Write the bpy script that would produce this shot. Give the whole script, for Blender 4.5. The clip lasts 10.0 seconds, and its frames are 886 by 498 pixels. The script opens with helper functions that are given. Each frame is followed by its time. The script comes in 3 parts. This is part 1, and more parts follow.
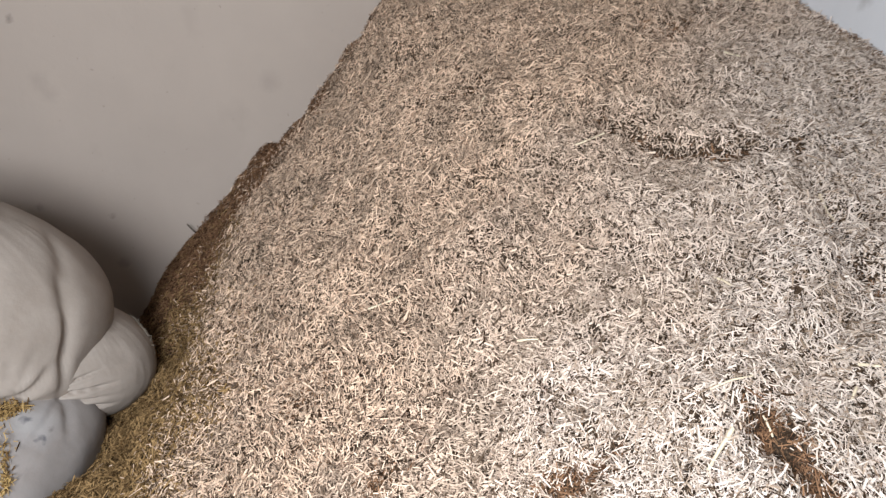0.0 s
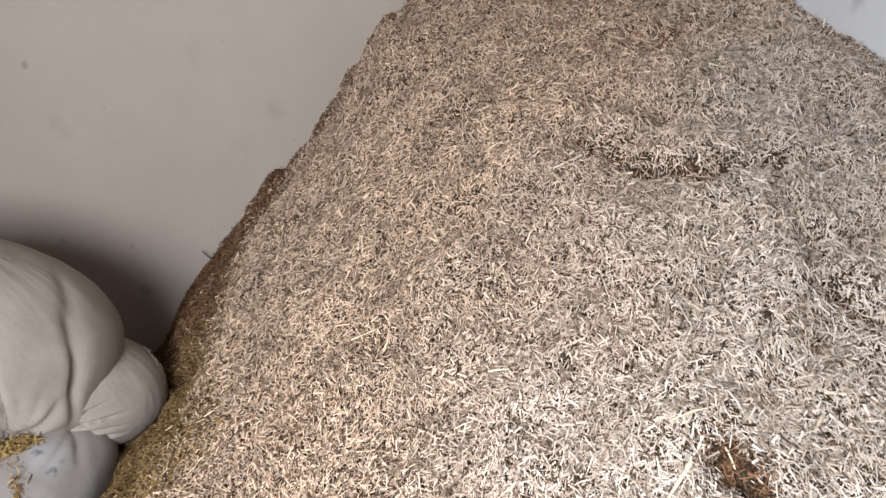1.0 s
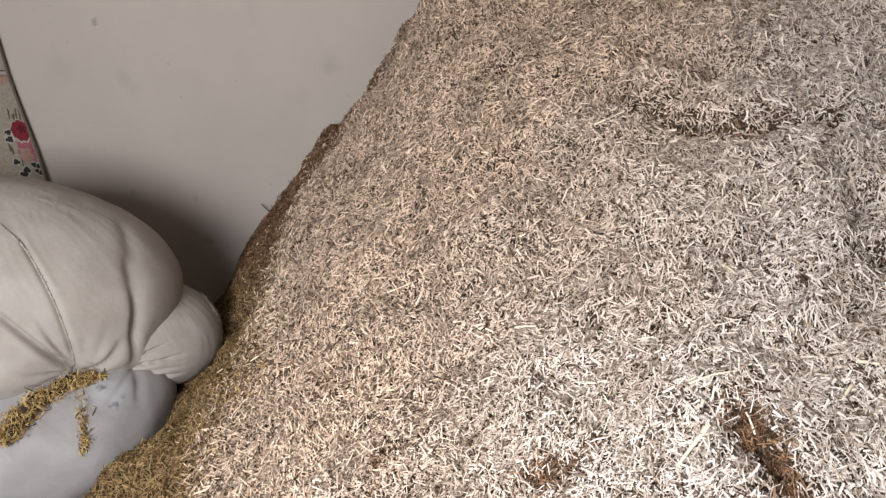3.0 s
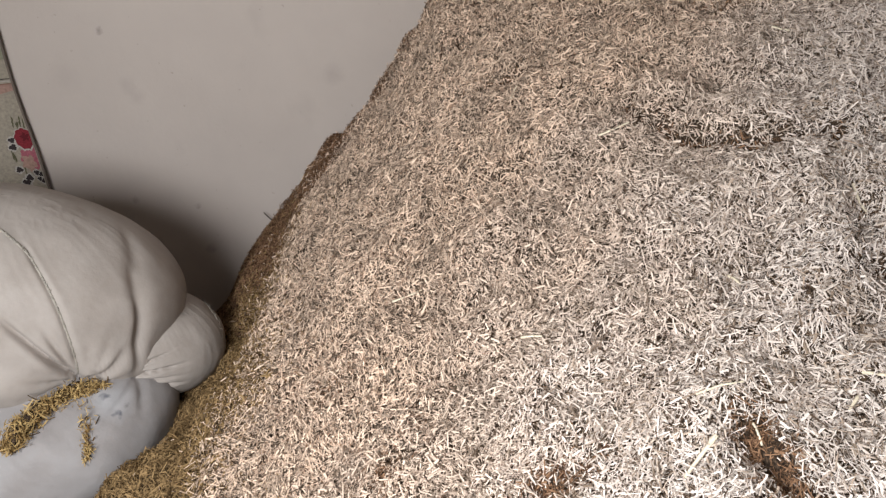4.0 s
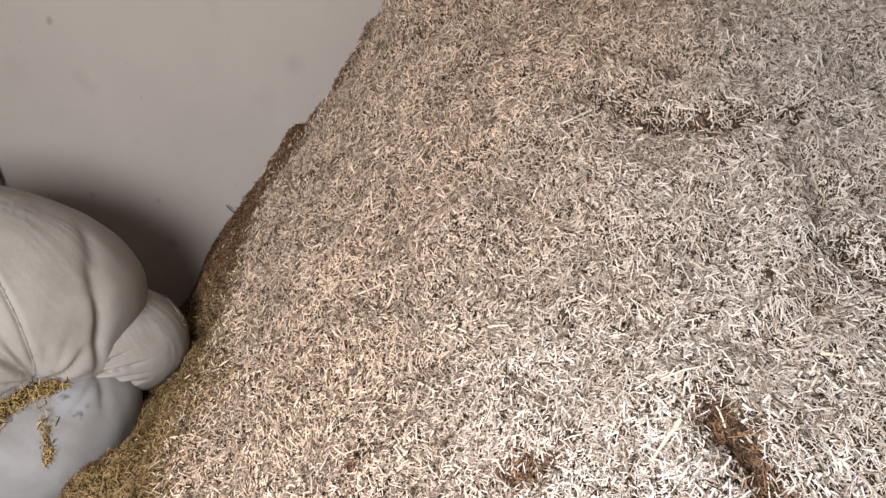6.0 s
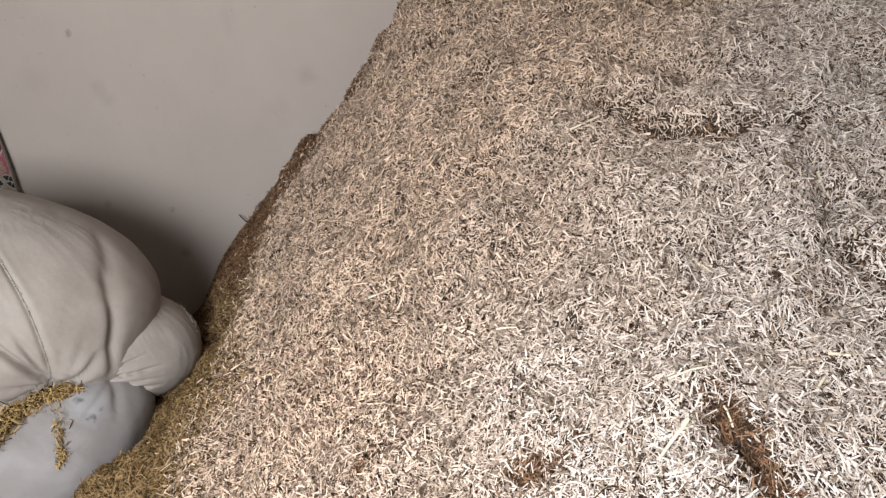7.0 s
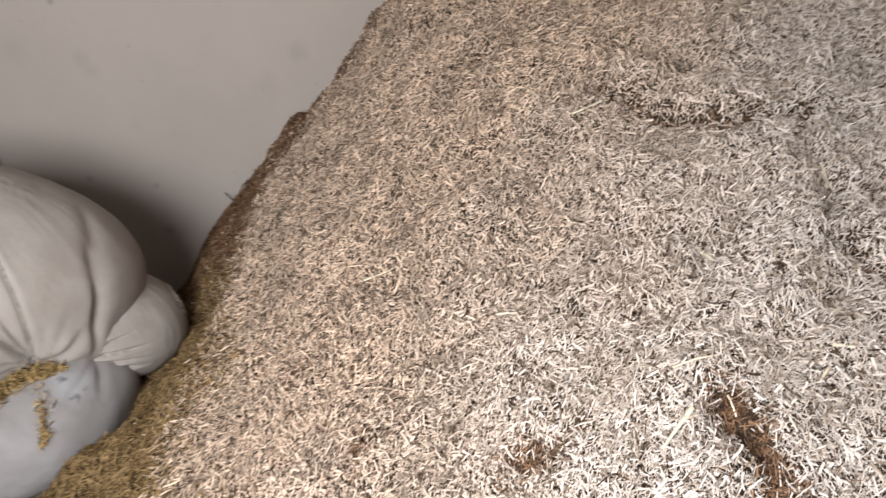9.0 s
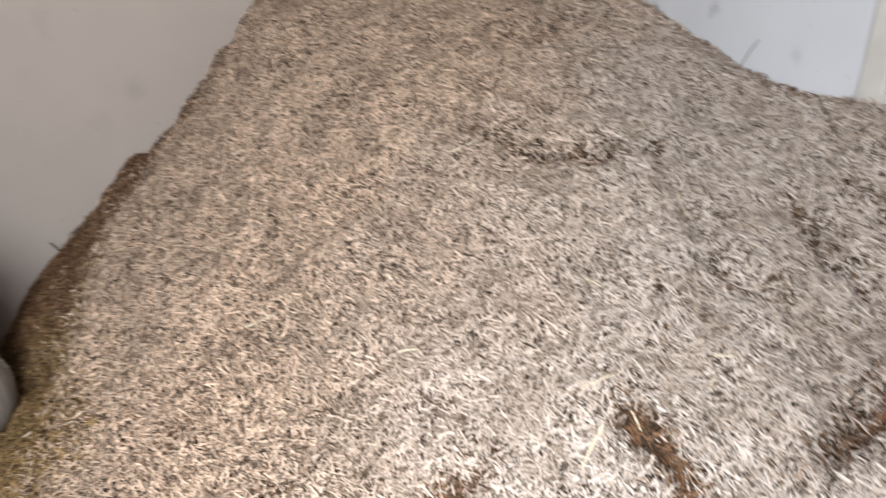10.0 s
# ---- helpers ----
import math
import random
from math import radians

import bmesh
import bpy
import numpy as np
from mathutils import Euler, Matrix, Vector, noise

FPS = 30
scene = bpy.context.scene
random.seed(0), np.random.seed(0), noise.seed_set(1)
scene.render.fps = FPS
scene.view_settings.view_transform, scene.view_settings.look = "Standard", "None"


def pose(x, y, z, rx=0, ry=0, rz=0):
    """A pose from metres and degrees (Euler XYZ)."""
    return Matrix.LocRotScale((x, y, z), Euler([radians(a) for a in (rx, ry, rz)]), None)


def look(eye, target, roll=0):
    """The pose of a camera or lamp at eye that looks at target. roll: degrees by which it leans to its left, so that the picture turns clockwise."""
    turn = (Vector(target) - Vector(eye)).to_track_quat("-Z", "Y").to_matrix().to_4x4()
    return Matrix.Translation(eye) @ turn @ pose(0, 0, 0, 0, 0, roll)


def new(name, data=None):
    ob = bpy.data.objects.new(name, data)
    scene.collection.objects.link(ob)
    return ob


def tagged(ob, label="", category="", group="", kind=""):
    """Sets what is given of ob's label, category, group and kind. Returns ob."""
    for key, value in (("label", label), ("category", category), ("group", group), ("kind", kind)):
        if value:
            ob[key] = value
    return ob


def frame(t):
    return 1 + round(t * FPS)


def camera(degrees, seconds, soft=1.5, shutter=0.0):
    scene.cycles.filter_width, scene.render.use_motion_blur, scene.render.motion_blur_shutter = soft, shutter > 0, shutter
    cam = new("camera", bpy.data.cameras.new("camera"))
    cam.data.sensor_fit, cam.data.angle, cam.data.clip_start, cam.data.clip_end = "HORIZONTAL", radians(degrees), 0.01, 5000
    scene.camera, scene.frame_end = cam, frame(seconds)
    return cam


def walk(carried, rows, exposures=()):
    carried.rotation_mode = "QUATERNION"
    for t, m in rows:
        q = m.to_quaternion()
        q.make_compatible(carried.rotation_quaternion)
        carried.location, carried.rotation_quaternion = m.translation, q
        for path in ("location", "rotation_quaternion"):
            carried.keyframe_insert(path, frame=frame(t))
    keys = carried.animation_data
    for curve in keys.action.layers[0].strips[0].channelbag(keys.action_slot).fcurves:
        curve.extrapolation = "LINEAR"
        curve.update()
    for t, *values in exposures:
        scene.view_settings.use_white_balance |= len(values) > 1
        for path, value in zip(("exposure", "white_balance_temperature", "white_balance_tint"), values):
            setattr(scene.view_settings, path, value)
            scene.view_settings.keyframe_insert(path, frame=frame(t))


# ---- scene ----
# camera and walk
cam = camera(64.3, 10.0, soft=1.3, shutter=0.9)
PATH = [
    (0, (0.047, 0.063, 1.63), (0.442, 1.865, 0.858), -0.2),
    (0.5, (0.137, 0.071, 1.649), (0.444, 1.88, 0.855), -1.4),
    (1, (0.229, 0.038, 1.699), (0.485, 1.867, 0.932), -4.1),
    (1.5, (0.302, 0.001, 1.695), (0.387, 1.819, 0.865), -6.2),
    (2, (0.342, -0.002, 1.698), (0.394, 1.789, 0.809), -8.8),
    (2.2, (0.338, 0.001, 1.69), (0.379, 1.803, 0.824), -8.8),
    (3.3, (0.315, 0.017, 1.69), (0.354, 1.825, 0.836), -5.0),
    (3.5, (0.308, 0.01, 1.694), (0.344, 1.824, 0.853), -5.2),
    (4, (0.305, 0.013, 1.698), (0.35, 1.828, 0.859), -5.3),
    (4.5, (0.304, 0.003, 1.699), (0.37, 1.833, 0.894), -4.6),
    (5, (0.321, 0.021, 1.681), (0.433, 1.81, 0.794), -5.3),
    (5.5, (0.326, 0.028, 1.674), (0.443, 1.818, 0.789), -5.2),
    (6, (0.312, 0.023, 1.696), (0.444, 1.817, 0.822), -5.2),
    (6.2, (0.301, 0.011, 1.672), (0.435, 1.82, 0.83), -4.6),
    (7.3, (0.315, -0.006, 1.685), (0.407, 1.811, 0.854), -5.9),
    (7.5, (0.315, 0.004, 1.703), (0.416, 1.812, 0.852), -6.5),
    (8, (0.31, -0.002, 1.69), (0.396, 1.812, 0.852), -5.5),
    (8.5, (0.305, -0.002, 1.698), (0.395, 1.818, 0.873), -5.2),
    (9, (0.262, 0.023, 1.672), (0.426, 1.812, 0.791), -3.5),
    (9.5, (0.158, 0.065, 1.678), (0.6, 1.857, 0.907), -0.2),
    (10, (0.097, 0.068, 1.652), (0.77, 1.785, 0.878), 0.8),
]
walk(cam, [(t, look(eye, target, roll)) for t, eye, target, roll in PATH])

# room, in metres: back and right wall; left wall and front opening unseen, added
BACK, RIGHT, LEFT, FRONT, TOP = 3.065, 1.75, -3.6, -0.65, 2.9
# opening is unseen; its place, width and sill are set to shape the light
OPEN_X0, OPEN_X1, SILL, OPEN_H = -1.50, -0.05, 1.00, 2.50

# sky, and daylight by the added front opening
world = bpy.data.worlds.new("sky")
scene.world = world
world.use_nodes = True
wn = world.node_tree.nodes
sky = wn.new("ShaderNodeTexSky")
sky.sky_type, sky.sun_disc = "NISHITA", False
sky.sun_elevation, sky.sun_rotation = radians(39), radians(215.5)
world.node_tree.links.new(sky.outputs[0], wn["Background"].inputs[0])
wn["Background"].inputs[1].default_value = 0.12

sun = new("sun", bpy.data.lights.new("sun", "SUN"))
sun.data.energy, sun.data.angle, sun.data.color = 5.0, radians(25), (0.93, 0.97, 1.0)
sun.matrix_world = look((-4.0, -5.6, 5.6), (0, 0, 0))

def opening_light(name, at, target, width, height, power, tint):
    """Area lamp standing in for sky light, in an unseen opening added to the room."""
    lamp = new(name, bpy.data.lights.new(name, "AREA"))
    lamp.data.shape, lamp.data.size, lamp.data.size_y = "RECTANGLE", width, height
    lamp.data.energy, lamp.data.color = power, tint
    lamp.matrix_world = look(at, target)


opening_light("added_front_light", ((OPEN_X0 + OPEN_X1) / 2, FRONT + 0.05, 1.90), ((OPEN_X0 + OPEN_X1) / 2 + 0.50, FRONT + 1.05, 1.90 - 0.30), OPEN_X1 - OPEN_X0, 0.9, 122.0, (0.93, 0.97, 1.0))
scene.view_settings.exposure = 0.0


# ---- materials ----
def material(name, rough=0.8):
    m = bpy.data.materials.new(name)
    m.use_nodes = True
    nt = m.node_tree
    bsdf = nt.nodes["Principled BSDF"]
    bsdf.inputs["Roughness"].default_value = rough
    bsdf.inputs["Specular IOR Level"].default_value = 0.3
    return m, nt, bsdf


def node(nt, kind, links=(), **values):
    n = nt.nodes.new(kind)
    for key, value in values.items():
        n.inputs[key.replace("_", " ")].default_value = value
    for key, socket in links:
        nt.links.new(socket, n.inputs[key])
    return n


def ramp(nt, socket, stops, mode="LINEAR"):
    r = nt.nodes.new("ShaderNodeValToRGB")
    nt.links.new(socket, r.inputs[0])
    r.color_ramp.interpolation = mode
    while len(r.color_ramp.elements) < len(stops):
        r.color_ramp.elements.new(0.5)
    for e, (p, c) in zip(r.color_ramp.elements, stops):
        e.position = p
        e.color = (*c, 1) if len(c) == 3 else (c[0], c[0], c[0], 1)
    return r.outputs[0]


def mixed(nt, fac, a, b, mode="MIX"):
    m = nt.nodes.new("ShaderNodeMix")
    m.data_type, m.blend_type = "RGBA", mode
    for sock, v in ((m.inputs[0], fac), (m.inputs[6], a), (m.inputs[7], b)):
        if isinstance(v, bpy.types.NodeSocket):
            nt.links.new(v, sock)
        elif isinstance(v, tuple):
            sock.default_value = (*v, 1)
        else:
            sock.default_value = v
    return m.outputs[2]


def coords(nt, scale=(1, 1, 1)):
    tc = nt.nodes.new("ShaderNodeTexCoord")
    mp = nt.nodes.new("ShaderNodeMapping")
    mp.inputs["Scale"].default_value = scale
    nt.links.new(tc.outputs["Object"], mp.inputs[0])
    return mp.outputs[0]


def noise_tex(nt, vec, scale, detail=4.0, rough=0.55):
    n = node(nt, "ShaderNodeTexNoise", [("Vector", vec)], Scale=scale, Detail=detail, Roughness=rough)
    return n.outputs[0]


def bump(nt, bsdf, height, strength, dist):
    b = node(nt, "ShaderNodeBump", [("Height", height)], Strength=strength, Distance=dist)
    nt.links.new(b.outputs[0], bsdf.inputs["Normal"])


def plaster(name, tint, stain, spots=()):
    """Old limewash: faint cloudy stains, trowel marks, specks of dirt."""
    m, nt, b = material(name, 0.9)
    v = coords(nt)
    cloud = ramp(nt, noise_tex(nt, v, 1.6, 5), [(0.35, (0,)), (0.72, (1,))])
    smudge = ramp(nt, noise_tex(nt, coords(nt, (1, 1, 0.6)), 6.0, 3), [(0.62, (0,)), (0.75, (1,))])
    speck = ramp(nt, noise_tex(nt, v, 42.0, 2), [(0.73, (0,)), (0.78, (1,))])
    c = mixed(nt, cloud, tint, tuple(0.9 * a for a in tint))
    half = node(nt, "ShaderNodeMath", [(0, smudge)])
    half.operation = "MULTIPLY"
    half.inputs[1].default_value = 0.3
    c = mixed(nt, half.outputs[0], c, stain)
    half2 = node(nt, "ShaderNodeMath", [(0, speck)])
    half2.operation = "MULTIPLY"
    half2.inputs[1].default_value = 0.35
    c = mixed(nt, half2.outputs[0], c, tuple(0.5 * a for a in stain))
    warp = node(nt, "ShaderNodeVectorMath", [(0, node(nt, "ShaderNodeTexNoise", [("Vector", v)], Scale=28.0, Detail=4.0).outputs[1])])
    warp.operation = "MULTIPLY"
    warp.inputs[1].default_value = (0.05, 0.05, 0.05)
    moved = node(nt, "ShaderNodeVectorMath", [(0, v), (1, warp.outputs[0])])
    for x, y, z, size, amount in spots:
        dist = node(nt, "ShaderNodeVectorMath", [(0, moved.outputs[0])])
        dist.operation = "DISTANCE"
        dist.inputs[1].default_value = (x + 0.025, y + 0.025, z + 0.025)
        mask = node(nt, "ShaderNodeMapRange", [("Value", dist.outputs["Value"])], From_Min=0.3 * size, From_Max=1.6 * size, To_Min=amount, To_Max=0.0)
        c = mixed(nt, mask.outputs[0], c, tuple(0.45 * a for a in stain))
    nt.links.new(c, b.inputs["Base Color"])
    bump(nt, b, noise_tex(nt, v, 14.0, 6), 0.25, 0.01)
    return m


def straw(name, dark, mid, light, warm=None, rough=0.75):
    """Chopped straw: each piece its own shade; a tan tint mimics the back flank's light."""
    m, nt, b = material(name, rough)
    b.inputs["Specular IOR Level"].default_value = 0.12
    g = nt.nodes.new("ShaderNodeNewGeometry")
    v = coords(nt)
    # tan to pale over the heap: cool light at lower right put into the colour
    if warm:
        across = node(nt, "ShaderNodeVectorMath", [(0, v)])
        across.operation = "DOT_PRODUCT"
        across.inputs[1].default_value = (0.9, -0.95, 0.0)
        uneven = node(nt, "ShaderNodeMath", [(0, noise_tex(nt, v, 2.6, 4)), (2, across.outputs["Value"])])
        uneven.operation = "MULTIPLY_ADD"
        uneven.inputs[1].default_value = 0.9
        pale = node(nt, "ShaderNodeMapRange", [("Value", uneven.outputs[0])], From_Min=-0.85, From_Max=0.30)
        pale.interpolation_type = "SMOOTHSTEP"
        light, mid = mixed(nt, pale.outputs[0], warm, light), mixed(nt, pale.outputs[0], tuple(0.23 * a for a in warm), mid)
    deep = ramp(nt, g.outputs["Random Per Island"], [(0.07, (0,)), (0.19, (1,))])
    fresh = ramp(nt, g.outputs["Random Per Island"], [(0.17, (0,)), (0.52, (1,))])
    c = mixed(nt, deep, dark, mixed(nt, fresh, mid, light))
    patch = ramp(nt, noise_tex(nt, v, 7.0, 4), [(0.48, (0,)), (0.72, (0.48,))])
    c = mixed(nt, patch, c, mid)
    nt.links.new(c, b.inputs["Base Color"])
    return m


def chaff(name, dark, light):
    """The dusty chaff under the loose pieces, coloured dark as shade in the gaps."""
    m, nt, b = material(name, 0.9)
    v = coords(nt)
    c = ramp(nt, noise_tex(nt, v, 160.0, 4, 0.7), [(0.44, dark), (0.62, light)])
    nt.links.new(c, b.inputs["Base Color"])
    bump(nt, b, noise_tex(nt, v, 180.0, 4), 0.8, 0.01)
    return m


def woven(name, tint, dirt, worn=()):
    """Woven plastic sacking: fine weave, soft sheen, grey-brown grime."""
    m, nt, b = material(name, 0.6)
    v = coords(nt)
    grime = ramp(nt, noise_tex(nt, v, 5.0, 5, 0.6), [(0.42, (0,)), (0.72, (1,))])
    half = node(nt, "ShaderNodeMath", [(0, grime)])
    half.operation = "MULTIPLY"
    half.inputs[1].default_value = 0.6
    c = mixed(nt, half.outputs[0], tint, dirt)
    moved = mixed(nt, 0.06, v, node(nt, "ShaderNodeTexNoise", [("Vector", v)], Scale=22.0, Detail=4.0).outputs[1])
    for at, size, shade, amount in worn:
        dist = node(nt, "ShaderNodeVectorMath", [(0, moved)])
        dist.operation = "DISTANCE"
        dist.inputs[1].default_value = tuple(0.94 * a + 0.03 for a in at)
        mask = node(nt, "ShaderNodeMapRange", [("Value", dist.outputs["Value"])], From_Min=0.4 * size, From_Max=1.3 * size, To_Min=amount, To_Max=0.0)
        c = mixed(nt, mask.outputs[0], c, shade)
    nt.links.new(c, b.inputs["Base Color"])
    add = node(nt, "ShaderNodeMath", [(0, noise_tex(nt, v, 9.0, 6)), (1, noise_tex(nt, v, 70.0, 4))])
    bump(nt, b, add.outputs[0], 0.16, 0.006)
    return m


def plain(name, tint, rough=0.8, vary=0.25, scale=30.0):
    m, nt, b = material(name, rough)
    c = ramp(nt, noise_tex(nt, coords(nt), scale, 4), [(0.3, tuple((1 - vary) * a for a in tint)), (0.7, tint)])
    nt.links.new(c, b.inputs["Base Color"])
    return m


# limewash tints carry the light: right wall cool and bright, others dim and warm
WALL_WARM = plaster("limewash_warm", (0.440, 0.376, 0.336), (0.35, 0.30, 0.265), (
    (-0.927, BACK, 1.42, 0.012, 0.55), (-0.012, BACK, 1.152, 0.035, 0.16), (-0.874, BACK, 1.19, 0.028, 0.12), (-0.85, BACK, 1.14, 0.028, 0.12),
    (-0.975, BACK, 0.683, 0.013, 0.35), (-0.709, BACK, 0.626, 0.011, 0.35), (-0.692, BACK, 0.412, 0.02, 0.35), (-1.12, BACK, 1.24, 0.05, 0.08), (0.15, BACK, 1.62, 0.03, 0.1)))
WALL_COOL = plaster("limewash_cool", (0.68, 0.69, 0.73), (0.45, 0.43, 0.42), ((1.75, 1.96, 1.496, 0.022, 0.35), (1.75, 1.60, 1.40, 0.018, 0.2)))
# unseen ceiling, coloured dark to cut the light it would bounce
CEILING = plain("dark_ceiling", (0.24, 0.21, 0.18), 0.9, 0.25, 3.0)
CONCRETE = plain("concrete", (0.30, 0.27, 0.23), 0.9, 0.4, 9.0)
YARD = plain("yard_earth", (0.33, 0.27, 0.20), 0.95, 0.35, 2.0)
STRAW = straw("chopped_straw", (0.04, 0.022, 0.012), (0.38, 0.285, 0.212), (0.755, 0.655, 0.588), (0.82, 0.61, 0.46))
STRAW_GOLD = straw("golden_straw", (0.05, 0.028, 0.012), (0.10, 0.058, 0.024), (0.35, 0.226, 0.106))
STRAW_SPILT = straw("spilt_straw", (0.05, 0.026, 0.008), (0.22, 0.125, 0.045), (0.50, 0.345, 0.15))
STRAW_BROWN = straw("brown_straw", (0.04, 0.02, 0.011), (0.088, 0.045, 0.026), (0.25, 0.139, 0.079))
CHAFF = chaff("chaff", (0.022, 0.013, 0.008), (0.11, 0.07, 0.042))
SACKING = woven("white_sacking", (0.37, 0.322, 0.288), (0.235, 0.195, 0.165))
# lower sack's body: the same sacking, darkened for the upper sack's shade
SACKING_GREY = woven("shaded_sacking", (0.305, 0.282, 0.275), (0.215, 0.185, 0.17), (
    ((0.262, -0.155, 0.165), 0.060, (0.39, 0.38, 0.385), 0.7), ((0.247, -0.143, 0.181), 0.011, (0.10, 0.10, 0.12), 0.8), ((0.279, -0.188, 0.137), 0.010, (0.10, 0.10, 0.12), 0.8),
    ((0.300, -0.150, 0.135), 0.010, (0.16, 0.14, 0.14), 0.7), ((0.20, -0.25, 0.125), 0.007, (0.12, 0.09, 0.08), 0.7)))
SEAM = plain("seam_thread", (0.38, 0.34, 0.29), 0.8, 0.45, 90.0)
TWIG = plain("dark_twig", (0.05, 0.035, 0.025), 0.8)
STALK = plain("pale_stalk", (0.80, 0.69, 0.52), 0.5, 0.2, 60.0)
CREAM = plain("cream_cloth", (0.30, 0.255, 0.20), 0.9, 0.3, 90.0)
RED = plain("red_print", (0.20, 0.02, 0.028), 0.9, 0.4, 150.0)
PINK = plain("pink_print", (0.34, 0.10, 0.125), 0.9, 0.4, 150.0)
DARK = plain("dark_print", (0.035, 0.025, 0.025), 0.9, 0.4, 150.0)
GREEN = plain("green_print", (0.10, 0.09, 0.05), 0.9, 0.4, 150.0)
DARK_RED = plain("dark_red_print", (0.11, 0.01, 0.015), 0.9, 0.4, 150.0)
GREY_GREEN = plain("faded_green_print", (0.25, 0.24, 0.17), 0.9, 0.5, 40.0)
BROWN = plain("brown_print", (0.20, 0.08, 0.05), 0.9, 0.4, 150.0)
HEM = plain("hem_thread", (0.14, 0.11, 0.09), 0.9)
PALE = plain("pale_print", (0.40, 0.36, 0.32), 0.9, 0.35, 150.0)
SALMON = plain("salmon_print", (0.33, 0.20, 0.16), 0.9, 0.35, 90.0)
TIMBER = plain("painted_timber", (0.66, 0.63, 0.59), 0.7, 0.15, 12.0)


# ---- building helpers ----
def link(name, mesh, mat, parent=None, label="", smooth=False):
    ob = new(name, mesh)
    mesh.materials.append(mat)
    if smooth:
        mesh.polygons.foreach_set("use_smooth", [True] * len(mesh.polygons))
    if parent is not None:
        ob.parent = parent
    if label:
        ob["label"] = label
    return ob


def part(name, bm, mat, parent=None, label="", smooth=False):
    mesh = bpy.data.meshes.new(name)
    bm.to_mesh(mesh)
    bm.free()
    return link(name, mesh, mat, parent, label, smooth)


def box_bm(x0, x1, y0, y1, z0, z1, bevel=0.0, bm=None):
    bm = bm or bmesh.new()
    vs = bmesh.ops.create_cube(bm, size=1)["verts"]
    for v in vs:
        v.co = Vector(((x0 + x1) / 2 + v.co.x * (x1 - x0), (y0 + y1) / 2 + v.co.y * (y1 - y0), (z0 + z1) / 2 + v.co.z * (z1 - z0)))
    if bevel:
        edges = list({e for v in vs for e in v.link_edges})
        bmesh.ops.bevel(bm, geom=edges, offset=bevel, segments=2, affect="EDGES", profile=0.5)
    return bm


def grid_mesh(name, pts, closed_u=False):
    """A mesh from an array of points of shape (rows, columns, 3)."""
    n, m = pts.shape[:2]
    i, j = np.meshgrid(np.arange(n - 1), np.arange(m if closed_u else m - 1), indexing="ij")
    j2 = (j + 1) % m
    quads = np.stack([i * m + j, i * m + j2, (i + 1) * m + j2, (i + 1) * m + j], -1).reshape(-1, 4)
    return arrays_mesh(name, pts.reshape(-1, 3), quads)


def arrays_mesh(name, verts, quads):
    mesh = bpy.data.meshes.new(name)
    mesh.vertices.add(len(verts))
    mesh.vertices.foreach_set("co", np.ascontiguousarray(verts, dtype=np.float32).ravel())
    mesh.loops.add(quads.size)
    mesh.loops.foreach_set("vertex_index", np.ascontiguousarray(quads, dtype=np.int32).ravel())
    mesh.polygons.add(len(quads))
    mesh.polygons.foreach_set("loop_start", np.arange(len(quads), dtype=np.int32) * 4)
    mesh.update(calc_edges=True)
    mesh.validate()
    return mesh


# smooth value noise on arrays
LATTICE = np.random.default_rng(11).random((64, 64))


def cloud2(x, y):
    xi, yi = np.floor(x).astype(int), np.floor(y).astype(int)
    fx, fy = x - xi, y - yi
    fx, fy = fx * fx * (3 - 2 * fx), fy * fy * (3 - 2 * fy)
    a, b = LATTICE[xi % 64, yi % 64], LATTICE[(xi + 1) % 64, yi % 64]
    c, d = LATTICE[xi % 64, (yi + 1) % 64], LATTICE[(xi + 1) % 64, (yi + 1) % 64]
    return (a * (1 - fx) + b * fx) * (1 - fy) + (c * (1 - fx) + d * fx) * fy - 0.5


def dimple(x, y, cx, cy, rx, ry, turn=0.0):
    c, s = math.cos(radians(turn)), math.sin(radians(turn))
    u, v = (x - cx) * c + (y - cy) * s, -(x - cx) * s + (y - cy) * c
    return np.exp(-(u / rx) ** 2 - (v / ry) ** 2)


def pit(x, y, cx, cy, rx, ry, turn=0.0):
    """Like dimple, with steeper sides and a flat bottom."""
    d = dimple(x, y, cx, cy, rx, ry, turn)
    return np.exp(-np.log(np.maximum(d, 1e-30)) ** 2)


# where the straw has slipped or been dug, in plan
CREASE = ((0.872, 1.830), (0.885, 1.785), (0.912, 1.745), (0.955, 1.690), (1.005, 1.655), (1.060, 1.605), (1.107, 1.570), (1.170, 1.560), (1.235, 1.556), (1.29, 1.55))
SLIP = ((1.475, 1.249), (1.442, 1.151), (1.469, 1.041))
SPLIT = ((1.236, 1.40), (1.228, 1.328), (1.170, 1.24), (1.150, 1.19))
STEP = ((1.19, 1.19), (1.22, 1.14), (1.26, 1.07))
TROUGH = ((1.55, 1.80), (1.53, 1.62), (1.53, 1.49), (1.57, 1.30))
GROOVE = ((0.846, 0.968), (0.852, 0.940), (0.858, 0.905), (0.864, 0.862), (0.872, 0.80))
SLIT = ((0.532, 1.250), (0.518, 1.20), (0.515, 1.155))


def ragged(x, y):
    """Plan coordinates shifted a little, so that borders come out uneven."""
    return x + 0.022 * cloud2(21 * x + 2, 21 * y + 7), y + 0.022 * cloud2(21 * x + 9, 21 * y + 1)


